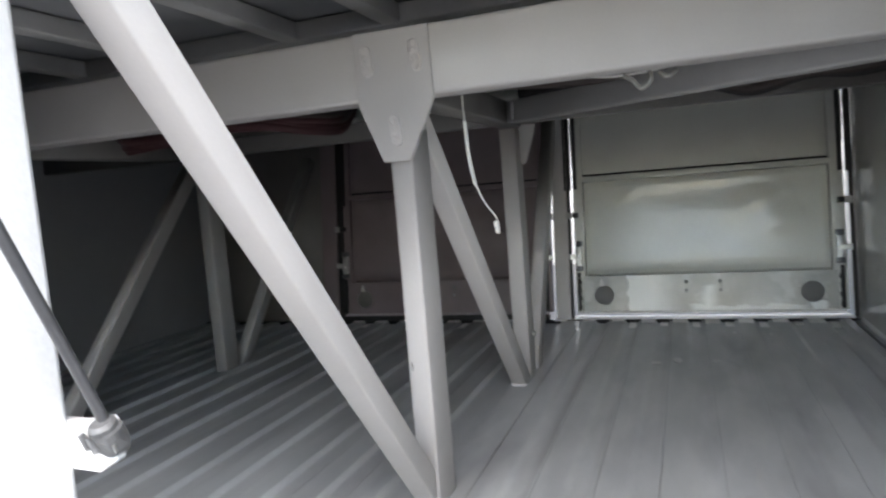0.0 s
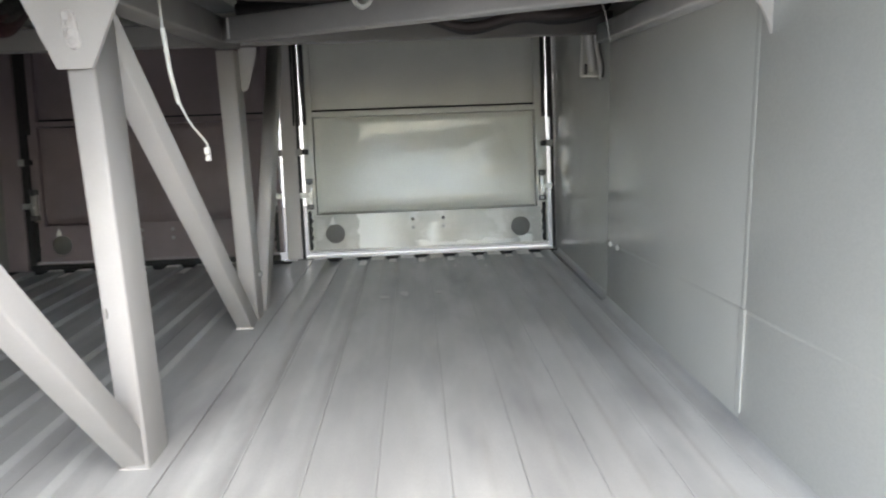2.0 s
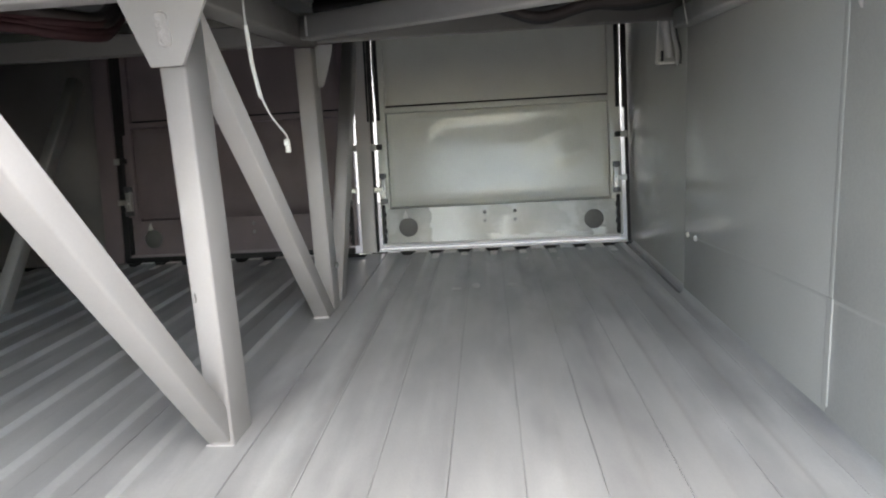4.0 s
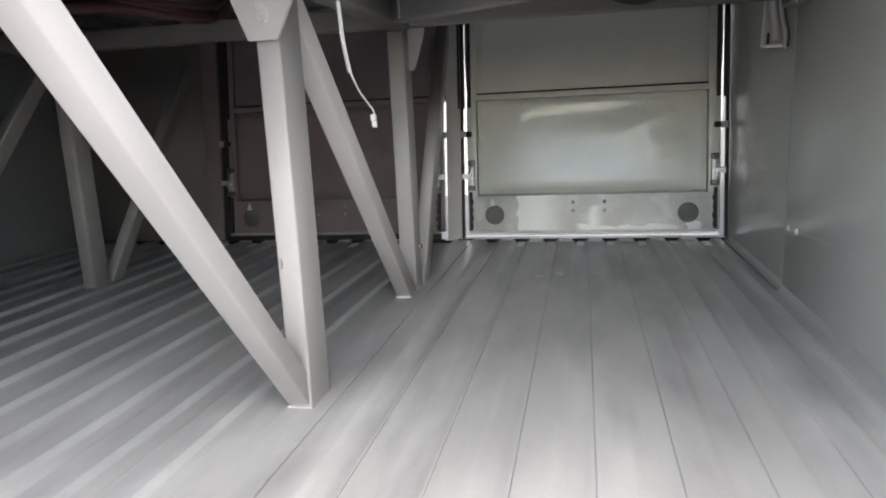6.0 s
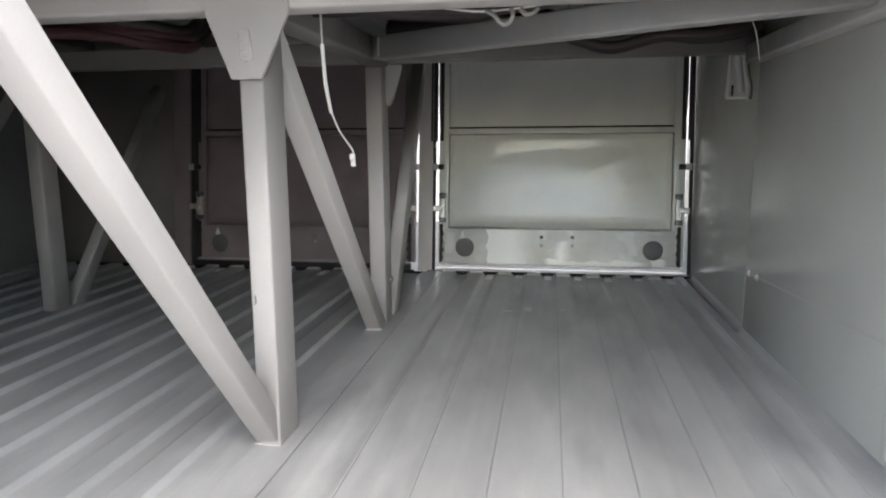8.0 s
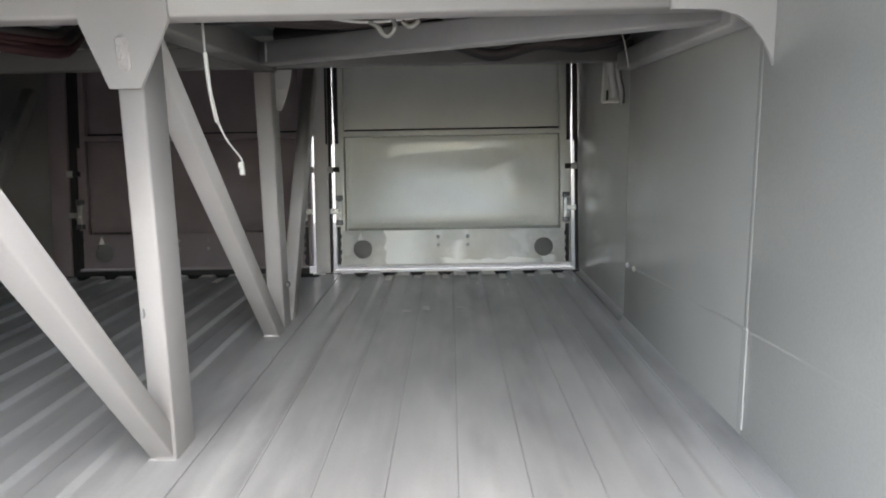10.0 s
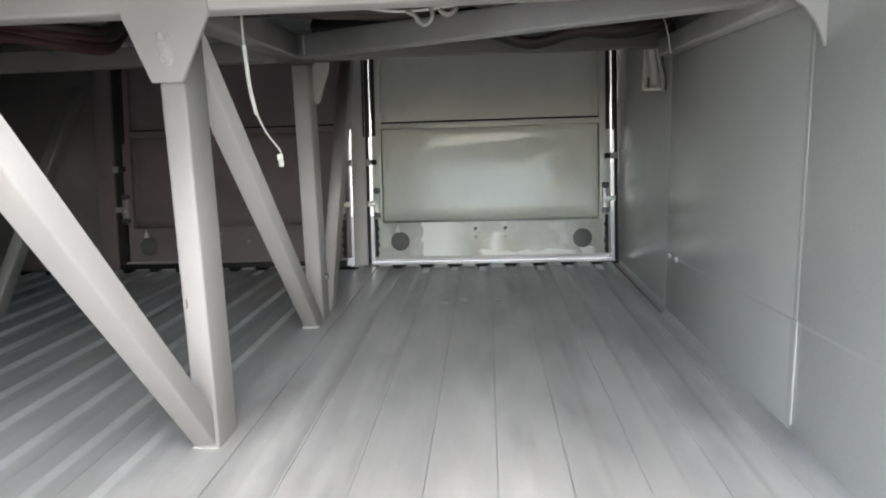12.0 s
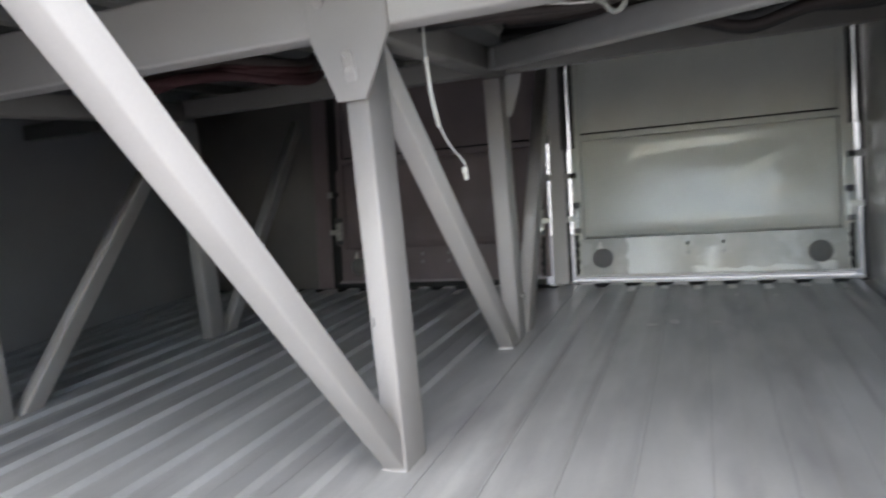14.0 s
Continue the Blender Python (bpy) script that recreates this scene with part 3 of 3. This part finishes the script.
def truss_a():
    t = empty("braced_frame", pose(0, 0, 0))
    tagged(t, "pale grey welded square-tube frame with slanted braces", "frame", "tube frames")
    fl = ((0, 0, 0.0005), (0, 0, 1))
    part("post", bar((AX + 0.0068, 1.254, 0), (AX + 0.0068, 1.254, 0.789), 0.0444, 0.094, r=0.0045), FRAME, t)
    part("post", bar((AX, 2.10, 0), (AX, 2.10, 0.789), 0.05, 0.08, r=0.0045), FRAME, t)

    def brace(y, ang, up, thick, yend, w=0.046):
        s, c = math.sin(radians(ang)), math.cos(radians(ang))
        n = Vector((0, s, c)) if up < 0 else Vector((0, s, -c))
        p = Vector((AX, y, 0)) + n * thick / 2
        d = Vector((0, up * c, s))
        L = abs(yend - y) / c
        return part("brace", bar(p, p + d * L, w, thick, r=0.0042, cut0=fl, cut1=((0, yend, 0), (0, 1, 0))), FRAME, t)

    brace(1.213, 50.4, -1, 0.047, 0.455)
    brace(1.995, 46.5, -1, 0.055, 1.285)
    brace(2.17, 56.7, 1, 0.066, 2.78)
    # tie tube's shade is put into its darker grey
    part("tie_tube", bar((-0.551, 1.29, 0.825), (-0.551, 2.07, 0.825), 0.066, 0.066), SHADE_CHIP, t)
    g = part("gusset_plate", plate([(-0.627, 0.922), (-0.478, 0.922), (-0.476, 0.79), (-0.53, 0.682), (-0.584, 0.682), (-0.626, 0.79)], 0.008, to=lambda u, v, w: (u, 1.195 + w, v)), FRAME, t)
    for k, (x, z) in enumerate(((-0.603, 0.871), (-0.506, 0.870), (-0.555, 0.739))):
        bm = bmesh.new()
        rings = []
        for scale, rise in ((1.0, 0.0), (0.94, 0.0028), (0.75, 0.0042), (0.45, 0.0036)):
            ring = []
            for q in range(24):
                a = 2 * math.pi * q / 24
                u, v = 0.0115 * scale * math.cos(a), (0.018 if math.sin(a) > 0 else -0.018) + 0.0115 * scale * math.sin(a)
                lump = 0.0006 * noise.noise((u * 220 + k * 7, v * 160, k)) if rise else 0
                ring.append(bm.verts.new((x + u - 0.08 * v, 1.195 - rise - lump, z + v)))
            rings.append(ring)
        for o, w in zip(rings, rings[1:]):
            for q in range(24):
                bm.faces.new((o[q], o[(q + 1) % 24], w[(q + 1) % 24], w[q]))
        bm.faces.new(rings[-1])
        bead((x - 0.003, 1.1945, z - 0.010), (x - 0.005, 1.1945, z + 0.016), 0.0045, k, bm)
        part("plug_weld", bm, WELD, g)
    chip = [(-0.5700, 0.276), (-0.5665, 0.278), (-0.5650, 0.284), (-0.5662, 0.293), (-0.5680, 0.297), (-0.5698, 0.291), (-0.5692, 0.284)]
    part("paint_chip", plate(chip, 0.0008, to=lambda u, v, w: (u, 1.2066 + w, v)), SHADE_CHIP, t, "small dark chip in the paint")
    # corner plate darker than the frame paint: shade is in its colour
    part("corner_plate", plate([(-0.536, 0.80), (-0.484, 0.80), (-0.487, 0.775), (-0.516, 0.690), (-0.523, 0.680), (-0.536, 0.68)], 0.006, to=lambda u, v, w: (u, 2.112 + w, v)), TUBE, t, "corner plate, its shade put into a darker grey")
    part("weld_run", bead((AX - 0.024, 1.208, 0.002), (AX + 0.024, 1.208, 0.0003), 0.0013, 3), FRAME, t)
    part("weld_run", bead((AX - 0.024, 1.99, 0.002), (AX + 0.024, 1.99, 0.002), 0.0032, 4), FRAME, t)
    part("bolt_head", disc((AX + 0.026, 2.115, 0.135), (1, -0.3, 0), 0.010, 0.008, 8, bevel=0.002), STEEL, t)
    return t


def truss_b():
    t = empty("braced_frame", pose(0, 0, 0))
    tagged(t, "grey welded square-tube frame, rear members darkened for the bay's shade", "frame", "tube frames")
    X = -1.731
    fl = ((0, 0, 0.0005), (0, 0, 1))
    part("post", bar((X, 1.252, 0), (X, 1.252, 0.789), 0.05, 0.092, r=0.006), FRAME, t)
    # rear post and brace: darker copies of the frame grey, bay shade included
    part("post", bar((X, 2.10, 0), (X, 2.10, 0.789), 0.05, 0.08, r=0.008), TUBE, t)
    part("brace", bar((X, 1.35, 0), (X, 2.03, 0.775), 0.046, 0.05, cut0=fl, cut1=((0, 2.08, 0), (0, 1, 0))), FRAME, t)
    part("brace", bar((X, 2.18, 0), (X, 2.83, 0.80), 0.046, 0.05, cut0=fl), TUBE, t)
    # tie tube darkened for shade as well
    part("tie_tube", bar((X, 1.29, 0.825), (X, 2.07, 0.825), 0.066, 0.066), SHADE_CHIP, t)
    return t


truss_a()
truss_b()

beam = empty("main_beam")
tagged(beam, "deep pale grey painted steel beam across the hold", "beam")
part("box_section", bar((-2.52, 1.237, 0.8615), (0.534, 1.237, 0.8615), 0.067, 0.127, side=(0, 1, 0), r=0.007), FRAME, beam)
arc = [(0.395, 0.7935), (0.44, 0.7915), (0.472, 0.782), (0.497, 0.764), (0.515, 0.742), (0.527, 0.718), (0.5335, 0.70)]
part("corner_gusset", plate(arc + [(0.5335, 0.86), (0.36, 0.86), (0.36, 0.7935)], 0.007, to=lambda u, v, w: (u, 1.1955 + w, v)), FRAME, beam, "curved corner gusset")

# rear beam, diagonal and wall rail: shade under the ceiling put into their greys
rear = part("rear_beam", bar((-2.52, 2.105, 0.835), (0.536, 2.105, 0.835), 0.06, 0.06, side=(0, 1, 0)), SHADE_CHIP)
tagged(rear, "square tube across the back of the hold, shade in its grey", "beam")
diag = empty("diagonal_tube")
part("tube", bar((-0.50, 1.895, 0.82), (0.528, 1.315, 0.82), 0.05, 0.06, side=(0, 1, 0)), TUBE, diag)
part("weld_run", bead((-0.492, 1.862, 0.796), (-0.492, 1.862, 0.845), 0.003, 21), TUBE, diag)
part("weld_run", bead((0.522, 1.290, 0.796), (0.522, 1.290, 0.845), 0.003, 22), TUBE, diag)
tagged(diag, "diagonal bracing tube under the ceiling, darkened for its shade", "brace")
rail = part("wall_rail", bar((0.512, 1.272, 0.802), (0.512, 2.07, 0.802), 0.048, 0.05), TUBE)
tagged(rail, "tube along the top of the side wall, shade put into its grey", "beam")

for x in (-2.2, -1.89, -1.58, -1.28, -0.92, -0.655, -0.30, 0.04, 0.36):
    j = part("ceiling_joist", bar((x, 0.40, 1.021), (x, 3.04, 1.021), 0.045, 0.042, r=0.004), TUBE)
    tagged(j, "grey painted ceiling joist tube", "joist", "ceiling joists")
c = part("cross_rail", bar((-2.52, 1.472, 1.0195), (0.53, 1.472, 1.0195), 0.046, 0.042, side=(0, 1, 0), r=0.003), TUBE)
tagged(c, "grey painted rail welded across the ceiling joists", "rail")

# ---- cables and small fittings ----
wire = empty("hanging_wire")
tagged(wire, "white wire with a small clear plug hanging under the beam", "cable")
part("wire", hose([(-0.455, 1.30, 0.82), (-0.4515, 1.291, 0.77), (-0.45, 1.288, 0.745)], 0.0022, seg=8), WALL, wire, "grey tail of the wire")
part("sleeve", hose([(-0.4505, 1.289, 0.75), (-0.4485, 1.289, 0.715), (-0.4465, 1.290, 0.68), (-0.44, 1.296, 0.626)], 0.0038, seg=12), CREAM, wire)
part("wire", hose([(-0.44, 1.296, 0.63), (-0.434, 1.325, 0.594), (-0.421, 1.36, 0.559), (-0.4195, 1.36, 0.548)], 0.0019, seg=7), CREAM, wire)
bm = block(-0.4245, -0.4140, 1.352, 1.361, 0.538, 0.550, 0.002)
block(-0.4225, -0.4135, 1.353, 1.360, 0.525, 0.5375, 0.0015, bm)
block(-0.4195, -0.4165, 1.3515, 1.354, 0.527, 0.533, 0, bm)
part("plug", bm, CREAM, wire)

hook = empty("cable_hook")
tagged(hook, "cream plastic cable hook under the main beam", "hook")
part("loop", hose([(-0.150, 1.283, 0.797), (-0.135, 1.282, 0.788), (-0.127, 1.281, 0.777), (-0.118, 1.281, 0.772), (-0.108, 1.281, 0.777), (-0.103, 1.282, 0.788), (-0.106, 1.284, 0.80)], 0.0042, seg=12), PLASTIC, hook)
part("clip", hose([(-0.09, 1.283, 0.797), (-0.08, 1.281, 0.788), (-0.07, 1.281, 0.789), (-0.06, 1.283, 0.798)], 0.0045, seg=10), PLASTIC, hook)


def bundle(name, label, spine, count, r, spread, mats, seed):
    b = empty(name)
    tagged(b, label, "cables")
    rnd = random.Random(seed)
    for k in range(count):
        oy, oz, ph = rnd.uniform(-spread, spread), rnd.uniform(-spread, spread) * 0.7, rnd.uniform(0, 6)
        pts = [(x, y + oy + 0.012 * math.sin(ph + x * 9), z + oz + 0.010 * math.cos(ph + x * 7)) for x, y, z in spine]
        part("cable", hose(pts, r * rnd.uniform(0.7, 1.15), seg=8, n=10), mats[k % len(mats)], b)
    return b


bundle("cable_bundle", "dark brown sleeved cables sagging behind the beam", [(-1.05, 1.62, 0.93), (-0.70, 1.50, 0.885), (-0.50, 1.45, 0.845), (-0.36, 1.44, 0.836), (-0.2, 1.45, 0.838), (-0.05, 1.45, 0.856), (0.12, 1.45, 0.885), (0.3, 1.5, 0.94)], 11, 0.012, 0.022, (BROWN, BLACK, BROWN), 2)
bundle("cable_bundle", "black taped cables sagging over the back tube", [(-0.45, 1.88, 0.93), (-0.15, 1.93, 0.90), (0.02, 1.96, 0.860), (0.12, 1.975, 0.838), (0.24, 1.965, 0.862), (0.36, 1.95, 0.855), (0.47, 2.0, 0.88), (0.52, 2.1, 0.92)], 15, 0.014, 0.032, (BLACK, BROWN, BLACK), 5)
# next three bundles are added to black out the space under the ceiling
bundle("cable_bundle", "thick black conduits over the back tube, added as dark fill", [(-0.50, 2.02, 0.905), (-0.2, 2.04, 0.895), (0.1, 2.03, 0.885), (0.3, 2.02, 0.89), (0.42, 2.05, 0.90), (0.5, 2.16, 0.90), (0.52, 2.4, 0.93)], 10, 0.017, 0.030, (BLACK, BLACK, BROWN), 15)
bundle("cable_bundle", "black cables along the back of the beam, extra ones filling its dark gap", [(-0.62, 1.40, 0.90), (-0.46, 1.37, 0.862), (-0.30, 1.36, 0.842), (-0.15, 1.37, 0.848), (0.0, 1.41, 0.862), (0.2, 1.46, 0.89), (0.42, 1.5, 0.93)], 8, 0.013, 0.028, (BLACK, BROWN, BLACK), 12)
bundle("cable_bundle", "dark cables under the ceiling joists, added to darken the space", [(-0.62, 1.75, 0.955), (-0.45, 1.72, 0.935), (-0.25, 1.66, 0.925), (-0.05, 1.6, 0.93), (0.2, 1.55, 0.945), (0.45, 1.5, 0.96)], 12, 0.016, 0.045, (BLACK, BROWN, BLACK), 21)
bundle("red_hoses", "dull red hoses arched under the dark bay ceiling", [(-1.66, 1.85, 0.86), (-1.62, 1.66, 0.835), (-1.54, 1.56, 0.822), (-1.38, 1.53, 0.822), (-1.2, 1.54, 0.835), (-1.06, 1.55, 0.836), (-0.975, 1.58, 0.825), (-0.93, 1.66, 0.825), (-0.95, 1.76, 0.85), (-1.0, 1.9, 0.90)], 9, 0.012, 0.024, (REDHOSE, REDHOSE, BROWN), 9)
bundle("pale_wires", "thin pale wires clipped along the back of the beam", [(-0.42, 1.30, 0.822), (-0.25, 1.305, 0.816), (-0.12, 1.31, 0.816), (0.15, 1.32, 0.85), (0.4, 1.3, 0.9)], 4, 0.003, 0.010, (CREAM, BROWN), 4)

bracket = empty("cable_bracket")
tagged(bracket, "pale steel cable bracket on the side wall with dangling wires", "bracket")
part("back_plate", plate([(0.474, 0.69), (0.536, 0.69), (0.536, 0.83), (0.480, 0.83)], 0.004, to=lambda u, v, w: (u, 2.205 + w, v)), WALL, bracket)
part("side_flange", plate([(2.178, 0.692), (2.205, 0.692), (2.205, 0.815), (2.196, 0.815)], 0.003, to=lambda u, v, w: (0.472 + w + 0.05 * (v - 0.69), u, v)), SEALANT, bracket)
part("lip", block(0.4755, 0.532, 2.176, 2.2045, 0.687, 0.6935, 0.001), SEALANT, bracket)
part("slot", block(0.489, 0.496, 2.2033, 2.2049, 0.697, 0.728), RUBBER, bracket)
part("sleeve", hose([(0.492, 2.14, 0.872), (0.492, 2.165, 0.83), (0.497, 2.183, 0.785), (0.505, 2.188, 0.75), (0.512, 2.191, 0.706)], 0.0125, seg=12, ridge=0.05), TUBE, bracket, "grey corrugated sleeve")
for k, (x0, x1) in enumerate(((0.508, 0.532), (0.514, 0.536), (0.503, 0.527))):
    part("wire", hose([(x0, 2.12, 0.875), (x0 + 0.003, 2.15, 0.81), ((x0 + x1) / 2, 2.165, 0.765), (x1, 2.170, 0.722), (x1 + 0.001, 2.174, 0.692 - 0.006 * k)], 0.0028 + 0.0008 * k, seg=8), (PLASTIC, BLACK, TUBE)[k], bracket)
thread = part("thread", hose([(0.458, 1.93, 0.875), (0.465, 1.902, 0.835), (0.478, 1.90, 0.766)], 0.0016, seg=6), CREAM)
tagged(thread, "thin pale cord end hanging by the side wall", "cord")

# ---- gas strut ----
strut = empty("gas_strut")
tagged(strut, "dark steel gas strut on a white pillar bracket", "strut")
tab = part("bracket", plate([(-0.575, 0.414), (-0.53, 0.4125), (-0.508, 0.425), (-0.504, 0.445), (-0.512, 0.4605), (-0.53, 0.459), (-0.54, 0.456), (-0.575, 0.4565)], 0.008, to=lambda u, v, w: (u, 0.452 + w, v)), WHITE, strut, "white bracket tab")
bm = disc((-0.505, 0.452, 0.444), (0, -1, 0), 0.0135, 0.014, 18, bevel=0.004)
part("ball_joint", bm, DARKSTEEL, strut)
part("socket", bar((-0.504, 0.446, 0.4405), (-0.504, 0.4395, 0.4560), 0.0265, 0.022, r=0.0075), CASTING, strut)
part("collar", disc((-0.505, 0.4395, 0.4560), (0, -0.39, 0.92), 0.0118, 0.0075, 20, bevel=0.003), CASTING, strut)
for x, z in ((-0.5145, 0.447), (-0.5070, 0.4445)):
    part("rib", bar((x, 0.432, z - 0.006), (x - 0.004, 0.429, z + 0.008), 0.0035, 0.006, r=0.0015), CASTING, strut)
part("pin", bar((-0.4905, 0.436, 0.4385), (-0.4905, 0.434, 0.4455), 0.0018, 0.003, r=0.0008), STEEL, strut)
part("rod", hose([(-0.505, 0.442, 0.46), (-0.505, 0.33, 0.735), (-0.505, 0.294, 0.82)], 0.0046, seg=12, n=2), DARKSTEEL, strut)
part("cylinder", hose([(-0.505, 0.294, 0.82), (-0.505, 0.05, 1.40), (-0.505, -0.17, 1.92)], 0.011, seg=14, n=2), DARKSTEEL, strut)
